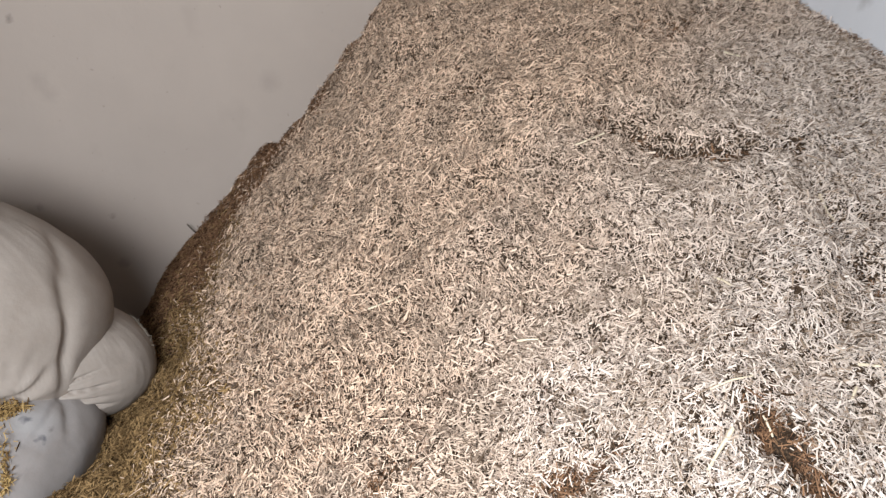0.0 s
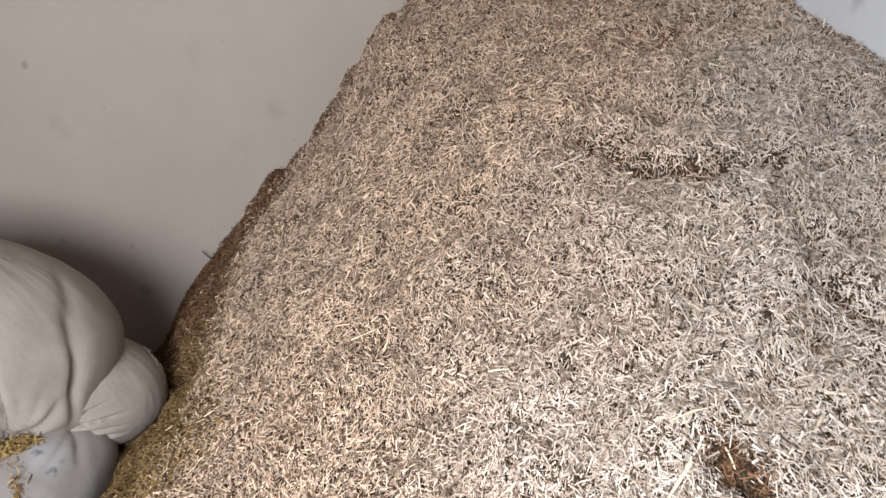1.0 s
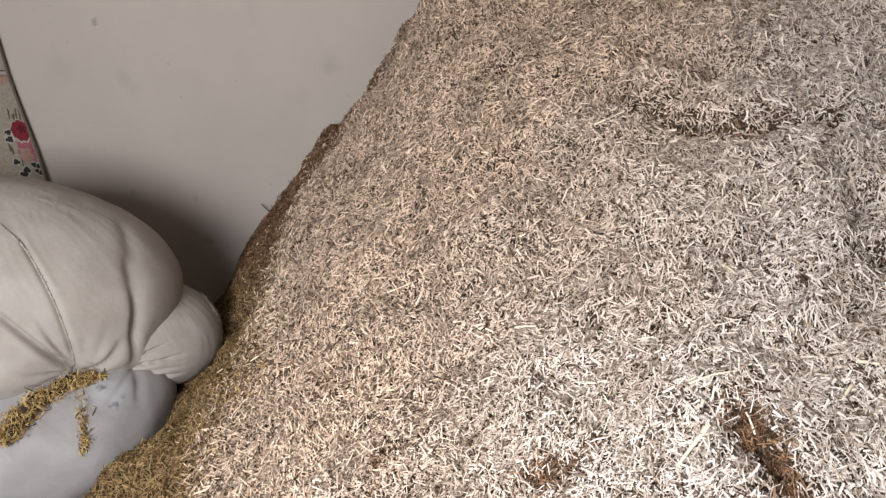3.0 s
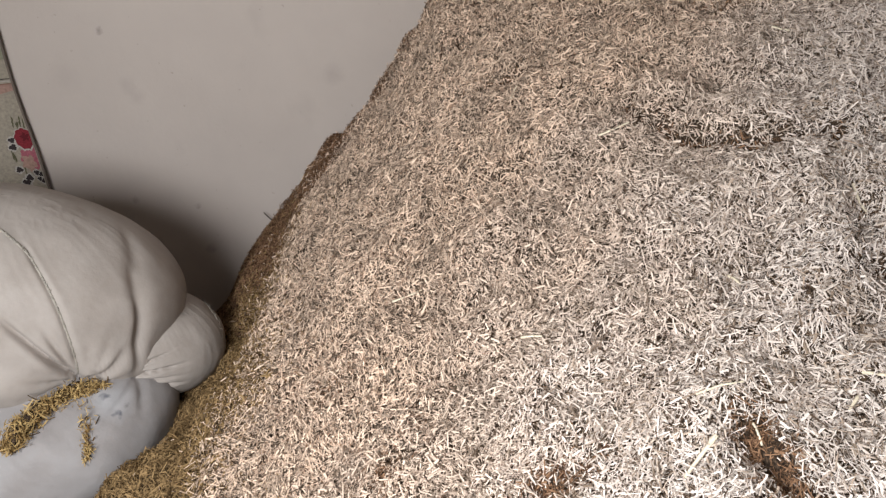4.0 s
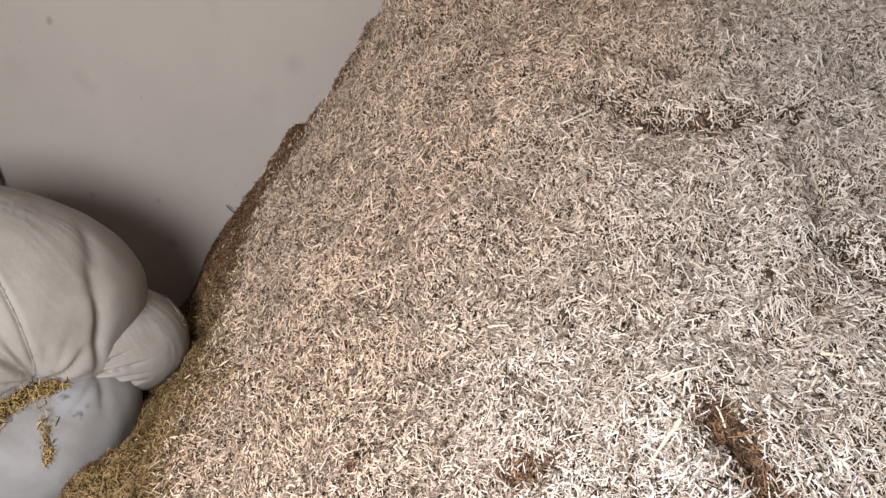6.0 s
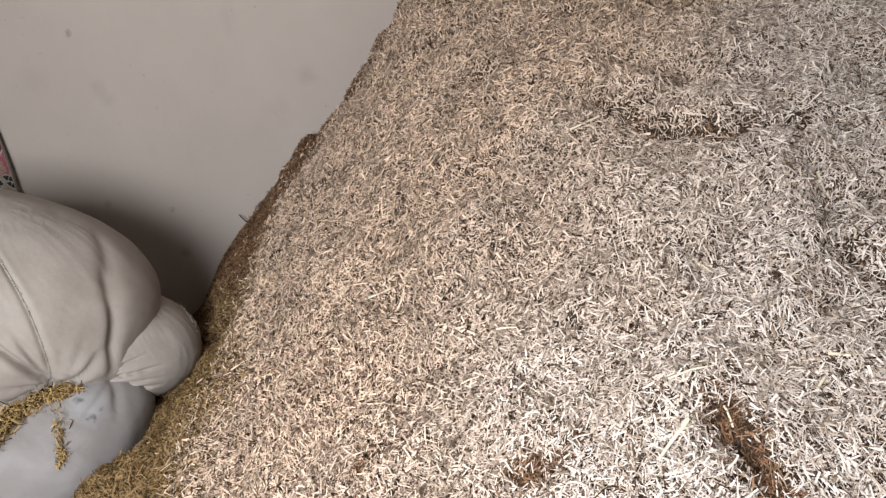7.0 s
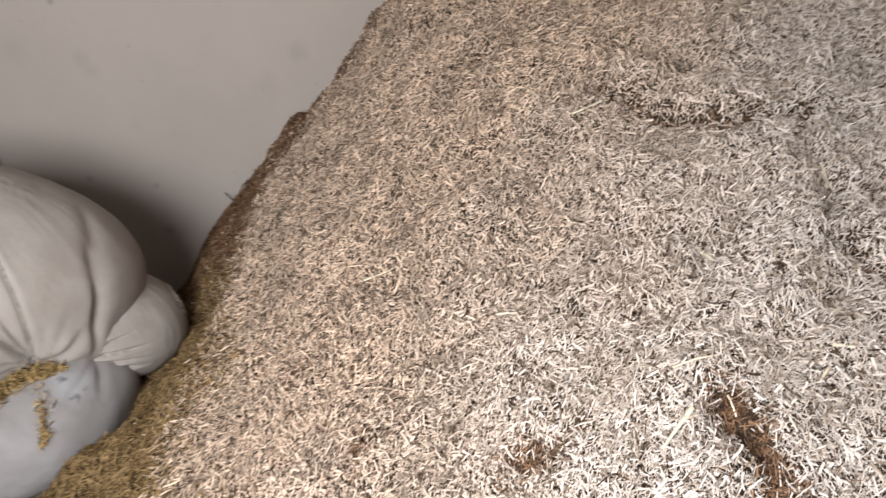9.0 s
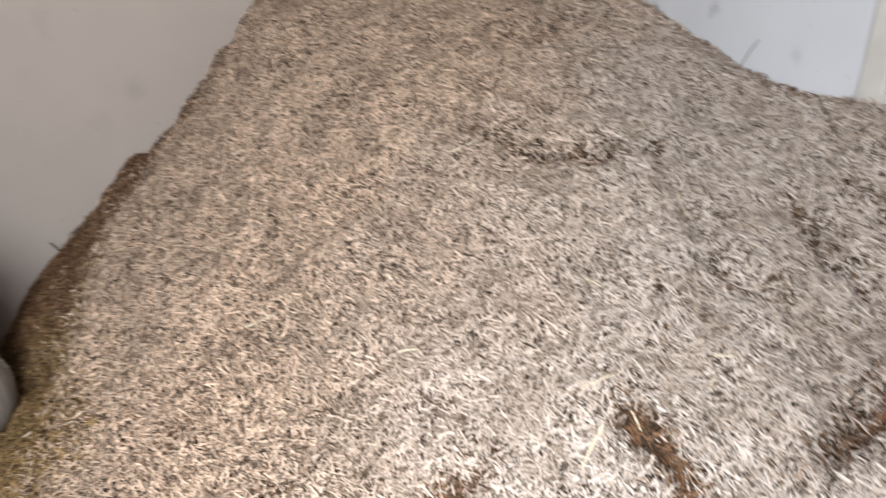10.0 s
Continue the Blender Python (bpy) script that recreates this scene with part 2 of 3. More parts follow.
def trace(x, y, way, wide):
    """1 on a broken line in plan, falling to 0 beside it."""
    x, y = np.asarray(x, float), np.asarray(y, float)
    px, py, reach = [p[0] for p in way], [p[1] for p in way], 3 * wide
    near = (x > min(px) - reach) & (x < max(px) + reach) & (y > min(py) - reach) & (y < max(py) + reach)
    nx, ny = x[near], y[near]
    best = np.full(nx.shape, 9.0)
    for (ax, ay), (bx, by) in zip(way, way[1:]):
        dx, dy = bx - ax, by - ay
        k = np.clip(((nx - ax) * dx + (ny - ay) * dy) / (dx * dx + dy * dy), 0, 1)
        best = np.minimum(best, (nx - ax - k * dx) ** 2 + (ny - ay - k * dy) ** 2)
    out = np.zeros(x.shape)
    out[near] = np.exp(-best / wide ** 2)
    return out


def crack(x, y):
    """Thin broken cracks between clumps."""
    wx, wy = x + 0.05 * cloud2(9 * x, 9 * y + 4), y + 0.05 * cloud2(9 * x + 6, 9 * y)
    line_near = np.exp(-(cloud2(8.5 * wx + 13, 8.5 * wy + 21) / 0.035) ** 2)
    return line_near * np.clip(3.5 * cloud2(6 * x + 17, 6 * y + 2), 0, 1)


def heap_height(x, y):
    """The straw heap: three flanks that run into one another, with hollows, ledges and lumps."""
    x, y = np.asarray(x, float), np.asarray(y, float)
    rx, ry = ragged(x, y)
    k = 14.0
    flank = 0.643 + 0.938 * x + 0.085 * y
    front = -0.02 + 0.564 * x + 0.436 * y
    crown = 0.449 + 0.098 * x + 0.388 * y
    foot = 0.95 * (y + 0.55)
    z = -np.log(np.exp(-k * flank) + np.exp(-k * front) + np.exp(-k * crown) + np.exp(-k * foot)) / k
    z = z + 0.13 * dimple(x, y, 0.45, 3.05, 0.22, 0.5)
    z = z + 0.19 * dimple(x, y, 1.80, 1.22, 0.25, 0.25)
    z = z - 0.13 * dimple(x, y, -0.32, 2.25, 0.14, 0.22)
    z = z - 0.14 * dimple(x, y, -0.75, 2.95, 0.25, 0.4) + 0.18 * dimple(x, y, -0.71, 1.57, 0.26, 0.26) + 0.09 * dimple(x, y, -0.61, 2.10, 0.09, 0.12)
    z = z + 0.03 * dimple(x, y, -0.07, 3.0, 0.07, 0.15) - 0.05 * dimple(x, y, 0.13, 3.06, 0.10, 0.15) + 0.035 * dimple(x, y, -0.175, 3.06, 0.06, 0.15)
    # a groove dug in the front, with a lip on its upper side
    z = z - 0.050 * trace(rx, ry, GROOVE, 0.030) - 0.02 * trace(rx, ry, GROOVE[1:3], 0.020) + 0.03 * dimple(x, y, 0.785, 1.03, 0.07, 0.045)
    z = z - 0.018 * pit(x, y, 0.515, 1.045, 0.07, 0.04) - 0.02 * pit(x, y, 0.165, 1.225, 0.04, 0.03) - 0.02 * pit(x, y, 0.018, 1.518, 0.05, 0.04)
    z = z - 0.08 * pit(x, y, 1.24, 0.80, 0.14, 0.040, 8)
    # a ledge that has slipped, leaving a bent crease under a rounded brow
    z = z - 0.050 * trace((2 * x + rx) / 3, (2 * y + ry) / 3, CREASE, 0.020) + 0.036 * trace(x - 0.03, y - 0.085, CREASE, 0.060)
    z = z - 0.05 * trace(rx, ry, SLIP, 0.030) - 0.034 * trace(rx, ry, SPLIT, 0.026) - 0.034 * trace(rx, ry, STEP, 0.022) - 0.028 * trace(rx, ry, TROUGH, 0.05)
    z = z - 0.030 * trace(rx, ry, SLIT, 0.013) + 0.02 * trace(rx + 0.05, ry + 0.01, SPLIT, 0.035)
    # cracks and small ledges
    z = z - 0.040 * dimple(x, y, 0.645, 1.29, 0.018, 0.022) - 0.025 * dimple(x, y, 0.785, 1.42, 0.015, 0.015) - 0.02 * dimple(x, y, 0.55, 1.54, 0.02, 0.015)
    for cx, cy, turn in ((1.01, 1.32, 60), (1.22, 1.42, 70), (0.92, 1.24, 40), (1.00, 1.15, 20), (1.12, 1.08, 30), (1.39, 1.10, 40)):
        z = z - 0.030 * dimple(x, y, cx, cy, 0.09, 0.024, turn)
    z = z - 0.05 * pit(x, y, 0.585, 2.20, 0.08, 0.05) - 0.04 * pit(x, y, 0.53, 2.50, 0.06, 0.06) - 0.05 * dimple(x, y, 1.30, 2.24, 0.15, 0.08)
    z = z + 0.050 * cloud2(3.1 * x + 7, 3.1 * y + 3) + 0.045 * cloud2(7.3 * x, 7.3 * y + 9) - 0.022 * np.abs(cloud2(11 * x + 5, 11 * y + 8)) * 2 + 0.034 * cloud2(16 * x + 5, 16 * y) + 0.016 * cloud2(34 * x, 34 * y + 2) - 0.032 * crack(x, y)
    z = z + (0.06 * cloud2(8.5 * x + 2, 0.5) + 0.03 * cloud2(19 * x, 3.5)) * np.exp(-((BACK - y) / 0.25) ** 2)
    # the heap meets the right wall in one smooth sagging line
    meet = 1.297 + 0.30 * np.maximum(y - 1.60, 0) ** 1.25 + 0.07 * np.maximum(1.55 - y, 0)
    near = np.exp(-((RIGHT - x) / 0.10) ** 2) * np.clip((y - 1.0) / 0.2, 0, 1) * np.clip((2.6 - y) / 0.2, 0, 1)
    z = z + (meet + 0.02 * cloud2(20 * x, 20 * y) - z) * near
    return np.maximum(z, -0.06)


# ---- structure ----
def wall(name, label, mat, pieces):
    bm = bmesh.new()
    for p in pieces:
        box_bm(*p, bm=bm)
    return tagged(part(name, bm, mat), label, "wall", kind="structure")


T = 0.22
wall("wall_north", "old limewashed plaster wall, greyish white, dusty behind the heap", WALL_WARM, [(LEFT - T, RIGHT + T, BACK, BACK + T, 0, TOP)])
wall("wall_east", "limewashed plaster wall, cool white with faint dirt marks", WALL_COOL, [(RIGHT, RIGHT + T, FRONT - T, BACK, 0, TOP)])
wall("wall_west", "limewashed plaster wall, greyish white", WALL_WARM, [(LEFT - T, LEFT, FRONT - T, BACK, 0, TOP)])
wall("wall_south", "limewashed plaster front wall, unseen, with a wide opening added for light", WALL_WARM,
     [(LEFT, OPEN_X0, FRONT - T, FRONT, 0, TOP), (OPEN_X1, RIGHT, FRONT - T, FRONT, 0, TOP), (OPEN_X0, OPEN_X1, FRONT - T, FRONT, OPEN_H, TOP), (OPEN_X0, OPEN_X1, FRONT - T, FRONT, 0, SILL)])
tagged(part("floor", box_bm(LEFT, RIGHT, FRONT - T, BACK, -0.15, 0.0), CONCRETE), "rough grey concrete floor under the straw", "floor", kind="structure")
tagged(part("ceiling", box_bm(LEFT - T, RIGHT + T, FRONT - T, BACK + T, TOP, TOP + 0.15), CEILING), "plain dark ceiling slab, unseen", "ceiling", kind="structure")
tagged(part("ground", box_bm(-60, 60, -60, FRONT - T, -0.25, -0.02), YARD), "bare earth yard outside the added front opening", "ground", kind="structure")


# ---- the straw heap ----
def heap_body():
    xs, ys = np.linspace(-1.25, RIGHT - 0.003, 230), np.linspace(-0.62, BACK - 0.003, 290)
    X, Y = np.meshgrid(xs, ys, indexing="ij")
    Z = heap_height(X, Y) - 0.005
    return grid_mesh("straw_heap", np.stack([X, Y, Z], -1))


def slivers(rng, base, normal, heading, length, width, lift, rings=2):
    """Split straws, each folded along its length and some of them bowed, laid at base along heading."""
    n = len(base)
    side = np.cross(normal, heading)
    side /= np.linalg.norm(side, axis=1, keepdims=True)
    roll = rng.normal(0, 0.8, n)
    up = np.cross(heading, side)
    a = side * np.cos(roll)[:, None] + up * np.sin(roll)[:, None]
    b = np.cross(heading, a)
    half = heading * (length / 2)[:, None]
    w = width[:, None] / 2
    flat = rng.uniform(0.25, 0.8, n)[:, None]
    ring = [-a * w, b * w * flat, a * w]
    c = base + normal * lift[:, None]
    bow = side * (rng.normal(0, 0.03, n) * length)[:, None]
    places = [(-1, 1.0), (1, 0.8)] if rings < 3 else [(-1, 0.9), (0, 1.05), (1, 0.75)]
    v = np.stack([c + half * k + bow * (1 - k * k) + r * f for k, f in places for r in ring], 1)
    q = np.array([[0, 1, 4, 3], [1, 2, 5, 4]])
    if rings == 1:
        q = np.array([[0, 2, 5, 3]])
    q = np.concatenate([q + 3 * i for i in range(max(rings - 1, 1))])
    quads = (np.arange(n) * 3 * max(rings, 2))[:, None, None] + q[None]
    return v.reshape(-1, 3), quads.reshape(-1, 4)


def strewn(rng, x, y, length, width, tilt, lift, rings=2):
    z = heap_height(x, y)
    e = 0.012
    nx, ny = (heap_height(x + e, y) - heap_height(x - e, y)) / (2 * e), (heap_height(x, y + e) - heap_height(x, y - e)) / (2 * e)
    normal = np.stack([-nx, -ny, np.ones_like(nx)], 1)
    normal /= np.linalg.norm(normal, axis=1, keepdims=True)
    # most pieces lie down the slope, in swirls; the rest lie anyhow
    fall = np.stack([-nx, -ny, -(nx * nx + ny * ny)], 1)
    fall /= np.maximum(np.linalg.norm(fall, axis=1, keepdims=True), 1e-6)
    fall[:, 0] += 1e-6
    cross = np.cross(normal, fall)
    turn = 3.2 * cloud2(4.5 * x + 31, 4.5 * y + 11) + 1.6 * cloud2(12 * x + 3, 12 * y + 40) + np.where(rng.random(len(x)) < 0.4, 0.7 * rng.normal(size=len(x)), rng.uniform(-np.pi, np.pi, len(x)))
    along = fall * np.cos(turn)[:, None] + cross * np.sin(turn)[:, None]
    heading = along + normal * np.tan(tilt)[:, None]
    heading /= np.linalg.norm(heading, axis=1, keepdims=True)
    return slivers(rng, np.stack([x, y, z], 1), normal, heading, length, width, lift, rings)


def share(value, wide):
    """From 0 to 1 across a border of that width."""
    return 1 / (1 + np.exp(-np.clip(value / wide, -30, 30)))


def golden(x, y):
    """Fresher golden straw at the toe beside the sacks, darkened for their shade."""
    return share(-0.25 + 0.16 * cloud2(6 * x + 3, 6 * y) - 0.25 * np.maximum(1.6 - y, 0) - x, 0.045)


def browned_shaded(x, y):
    """Old brown straw in groove and hollows; brown also paints shade along walls, cracks."""
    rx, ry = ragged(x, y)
    # band by the back wall: the sacks' shade put in as brown
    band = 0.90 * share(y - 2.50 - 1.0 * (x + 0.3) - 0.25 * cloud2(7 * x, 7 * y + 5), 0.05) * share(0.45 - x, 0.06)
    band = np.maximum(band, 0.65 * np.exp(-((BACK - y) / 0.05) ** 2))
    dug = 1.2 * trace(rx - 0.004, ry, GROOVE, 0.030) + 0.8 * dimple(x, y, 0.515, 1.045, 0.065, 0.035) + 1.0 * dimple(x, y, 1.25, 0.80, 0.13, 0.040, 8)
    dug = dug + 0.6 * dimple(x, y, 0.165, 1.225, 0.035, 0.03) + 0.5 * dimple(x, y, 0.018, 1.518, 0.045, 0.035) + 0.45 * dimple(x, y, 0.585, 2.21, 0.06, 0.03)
    # crease, cracks, back hollow and right wall edge: brown stands in for shade
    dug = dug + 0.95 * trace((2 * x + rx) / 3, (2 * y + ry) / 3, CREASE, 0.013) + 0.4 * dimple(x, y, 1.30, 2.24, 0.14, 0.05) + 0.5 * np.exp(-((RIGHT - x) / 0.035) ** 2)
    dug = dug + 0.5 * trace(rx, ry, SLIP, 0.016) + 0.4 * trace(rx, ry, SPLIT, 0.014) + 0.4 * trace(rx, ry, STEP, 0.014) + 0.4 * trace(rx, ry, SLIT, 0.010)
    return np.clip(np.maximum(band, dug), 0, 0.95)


def bare(x, y):
    """Where loose pieces are left out, so the dark chaff shows as shade."""
    rx, ry = ragged(x, y)
    gone = 0.15 * trace(x, y, CREASE, 0.009) + 0.55 * trace(rx, ry, SLIP, 0.014) + 0.45 * trace(rx, ry, SPLIT, 0.012) + 0.45 * trace(rx, ry, STEP, 0.012) + 0.6 * trace(rx, ry, SLIT, 0.007)
    return gone + 0.8 * dimple(x, y, 0.645, 1.29, 0.012, 0.016) + 0.7 * dimple(x, y, 0.785, 1.42, 0.008, 0.008) + 0.5 * trace(rx - 0.01, ry - 0.02, GROOVE[:3], 0.010)


def scatter(rng, n, x, y, middle, longest, wide, rings, lift):
    length = np.clip(rng.lognormal(math.log(middle), 0.48, n), 0.006, longest)
    width = np.clip(rng.lognormal(math.log(0.55), 0.4, n), 0.25, 1.3) * wide * (0.75 + 6 * length)
    x, y = np.clip(x, -1.24, RIGHT - 0.012), np.clip(y, -0.6, BACK - 0.010)
    return strewn(rng, x, y, length, width, rng.normal(0, 0.42, n), rng.uniform(-0.004, lift, n), rings)


rng = np.random.default_rng(5)
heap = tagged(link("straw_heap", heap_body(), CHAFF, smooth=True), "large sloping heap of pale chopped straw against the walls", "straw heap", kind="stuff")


def layer(name, label, mat, x, y, middle, longest, wide, rings, lift):
    v, q = scatter(rng, len(x), x, y, middle, longest, wide, rings, lift)
    return tagged(link(name, arrays_mesh(name, v, q), mat, heap), label, kind="stuff")


n = 725000
x, y = rng.uniform(-0.90, RIGHT, n), rng.uniform(0.66, BACK, n)
keep = (y > 0.82 - np.where(x > 0.2, 0.14, 0.5) * (x - 0.2)) & (y < 3.2 - 0.56 * (x - 0.46)) & (rng.random(n) > bare(x, y))
x, y = x[keep], y[keep]
n = len(x)
brown = rng.random(n) < browned_shaded(x, y)
gold = ~brown & (rng.random(n) < golden(x, y))
pale = ~brown & ~gold
fine, bent = rng.random(n) < 0.34, rng.random(n) < 0.12
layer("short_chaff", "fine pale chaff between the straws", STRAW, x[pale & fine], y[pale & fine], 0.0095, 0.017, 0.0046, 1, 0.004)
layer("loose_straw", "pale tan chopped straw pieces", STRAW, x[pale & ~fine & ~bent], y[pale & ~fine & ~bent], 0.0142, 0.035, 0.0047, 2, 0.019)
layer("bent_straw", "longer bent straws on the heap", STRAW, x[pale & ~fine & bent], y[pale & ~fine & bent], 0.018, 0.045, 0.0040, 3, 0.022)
layer("golden_straw", "golden brown straw at the foot of the heap", STRAW_GOLD, x[gold], y[gold], 0.0145, 0.038, 0.0046, 2, 0.016)
layer("brown_straw", "aged reddish brown straw in the hollows, also painted as shade along walls and cracks", STRAW_BROWN, x[brown], y[brown], 0.014, 0.036, 0.0046, 2, 0.014)
# tufts along the walls, brown for the dark line of shade there
n = 2500
on_back = rng.random(n) < 0.75
tx = np.where(on_back, rng.uniform(-0.6, RIGHT, n), RIGHT - 0.03 * rng.random(n) - 0.012)
ty = np.where(on_back, BACK - 0.035 * rng.random(n) - 0.010, rng.uniform(1.0, BACK, n))
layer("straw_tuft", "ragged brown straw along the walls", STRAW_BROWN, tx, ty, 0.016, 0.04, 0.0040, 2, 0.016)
# coarser cover where the heap runs on towards the front and into the corner
n = 60000
cx, cy = rng.uniform(-1.0, RIGHT, n), rng.uniform(-0.55, BACK, n)
out = (cy < 0.84 - np.where(cx > 0.2, 0.14, 0.5) * (cx - 0.2)) | (cy > 3.18 - 0.56 * (cx - 0.46))
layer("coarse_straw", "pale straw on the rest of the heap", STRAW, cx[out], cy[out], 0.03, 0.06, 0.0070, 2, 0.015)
# dry leaf scraps, clustered in small holes and cracks to paint their shade
n = 420
spots = np.array([(0.651, 1.297), (0.785, 1.426), (0.547, 1.540), (0.532, 2.496), (0.812, 1.754), (0.999, 1.303), (1.037, 1.360), (1.107, 1.177), (0.585, 2.20), (0.424, 1.527), (0.774, 1.007), (0.517, 1.229), (1.075, 1.295)])[rng.integers(0, 13, n)]
far = rng.random(n) < 0.45
sx = np.where(far, rng.uniform(-0.3, RIGHT, n), spots[:, 0] + 0.012 * rng.normal(size=n))
sy = np.where(far, rng.uniform(0.8, BACK, n), spots[:, 1] + 0.012 * rng.normal(size=n))
layer("dark_chaff", "dark dry leaf scraps among the straw, also painted shade in small holes", TWIG, sx, sy, 0.011, 0.03, 0.006, 3, 0.014)


def stalk_mesh(name, points, radius, seed):
    """One long straw or twig: a thin, slightly crooked tapered tube along its points."""
    r = np.random.default_rng(seed)
    pts = [Vector(p) for p in points]
    path = []
    for a, b in zip(pts, pts[1:]):
        path += [a.lerp(b, k / 3) for k in range(3)]
    path.append(pts[-1])
    rings = []
    for i, p in enumerate(path):
        d = (path[min(i + 1, len(path) - 1)] - path[max(i - 1, 0)]).normalized()
        side = d.orthogonal().normalized()
        up = d.cross(side)
        f = radius * (1 - 0.45 * i / len(path)) * r.uniform(0.85, 1.1)
        rings.append([p + side * f * math.cos(a) + up * f * 0.7 * math.sin(a) for a in np.linspace(0, 2 * math.pi, 6, endpoint=False)])
    return grid_mesh(name, np.array([[tuple(v) for v in ring] for ring in rings]), closed_u=True)


STALKS = (
    (0.003, [(0.200, 1.640), (0.240, 1.645), (0.280, 1.627)]),
    (0.0042, [(0.776, 0.968), (0.742, 0.948), (0.705, 0.922)]),
    (0.0042, [(0.997, 1.655), (1.012, 1.650), (1.028, 1.644)]),
    (0.0035, [(1.050, 1.620), (1.070, 1.597), (1.094, 1.580)]),
    (0.003, [(0.772, 1.748), (0.812, 1.749), (0.852, 1.753)]),
    (0.0035, [(1.237, 1.400), (1.230, 1.358), (1.235, 1.333)]),
    (0.003, [(0.924, 1.296), (0.931, 1.276), (0.935, 1.252)]),
    (0.003, [(0.594, 2.057), (0.604, 2.065), (0.616, 2.072)]),
    (0.0036, [(1.038, 0.980), (1.019, 0.967), (0.995, 0.948)]),
    (0.0034, [(1.038, 0.993), (1.054, 0.986), (1.066, 0.973)]),
    (0.0022, [(0.760, 1.028), (0.803, 1.029), (0.845, 1.027)]),
    (0.003, [(0.850, 0.987), (0.854, 0.975), (0.855, 0.958)]),
    (0.003, [(0.492, 1.341), (0.514, 1.334), (0.537, 1.330)]),
    (0.003, [(1.306, 1.960), (1.328, 1.948), (1.346, 1.928)]),
)
for i, (radius, points) in enumerate(STALKS):
    laid = [(x, y, float(heap_height(x, y)) + 0.019) for x, y in points]
    tagged(link("straw_stalk", stalk_mesh("straw_stalk", laid, 1.15 * radius, i), STALK, smooth=True), "long pale straw stalk lying on the chopped straw", "straw stalk", "long straw stalks")
tagged(link("twig", stalk_mesh("twig", [(-0.375, 3.045, 0.52), (-0.392, 3.03, 0.545), (-0.415, 3.035, 0.575)], 0.0035, 40), TWIG, smooth=True), "short dark twig sticking out of the straw heap", "twig")
tagged(link("dry_stem", stalk_mesh("dry_stem", [(1.738, 1.800, 1.33), (1.744, 1.765, 1.40), (1.742, 1.737, 1.43)], 0.002, 41), TWIG, smooth=True), "thin dark dry stem leaning on the white wall", "stem")


# ---- sacks ----
def unit(v):
    v = np.asarray(v, float)
    return v / np.linalg.norm(v)


def bag_mesh(name, radii, seed, creases=(), pinches=(), power=2.4, rows=150, cols=220, lumps=0.02):
    """A stuffed bag: a rounded box of cloth with lumps, long creases and gathered pinches."""
    th = np.linspace(1e-3, np.pi - 1e-3, rows)[:, None]
    ph = np.linspace(0, 2 * np.pi, cols, endpoint=False)[None]
    d = np.stack([np.sin(th) * np.cos(ph), np.sin(th) * np.sin(ph), np.cos(th) * np.ones_like(ph)], -1)
    r = bag_radius(d, radii, seed, creases, pinches, power, lumps)
    return grid_mesh(name, d * r[..., None], closed_u=True)


def bag_radius(d, radii, seed, creases=(), pinches=(), power=2.4, lumps=0.02, crumple=0.0035):
    r = (np.abs(d[..., 0] / radii[0]) ** power + np.abs(d[..., 1] / radii[1]) ** power + np.abs(d[..., 2] / radii[2]) ** power) ** (-1 / power)
    off = seed * 3.7
    r = r + lumps * 1.6 * (cloud2(2.2 * d[..., 0] + 2.1 * d[..., 2] + off, 2.3 * d[..., 1] + off) + 0.4 * cloud2(4 * d[..., 1] + off, 4 * d[..., 2] - 3 * d[..., 0]))
    u, w = d[..., 0] * 1.3 + d[..., 2], d[..., 1] * 1.3 - d[..., 2] * 0.6
    r = r - crumple * (np.abs(cloud2(6 * u + off, 6 * w + 2)) + 0.6 * np.abs(cloud2(13 * u + 3, 13 * w + off)))
    for normal, shift, depth, wide, centre, reach in creases:
        s = d @ unit(normal) - shift
        near = np.exp(-((1 - d @ unit(centre)) / reach) ** 2)
        r = r - depth * np.exp(-(s / wide) ** 2) * near + 0.12 * depth * np.exp(-((np.abs(s) - 2.4 * wide) / wide) ** 2) * near
    for centre, depth, reach, folds, height in pinches:
        c = unit(centre)
        e1 = unit(np.cross(c, (0.3, 0.2, 1.0)))
        e2 = np.cross(c, e1)
        dist = np.arccos(np.clip(d @ c, -1, 1))
        ang = np.arctan2(d @ e2, d @ e1)
        wob = ang * folds + 1.3 * np.sin(2 * ang + seed) + 0.8 * np.sin(3 * ang + 2 * seed)
        ridges = (np.abs(np.sin(wob / 2)) ** 0.6 - 0.6) * (0.55 + 0.45 * np.sin(3 * ang + seed))
        fall = np.exp(-(dist / reach) ** 2)
        r = r - depth * np.exp(-(dist / (0.45 * reach)) ** 2) + height * ridges * fall * np.clip(dist / (0.15 * reach), 0, 1)
    return r


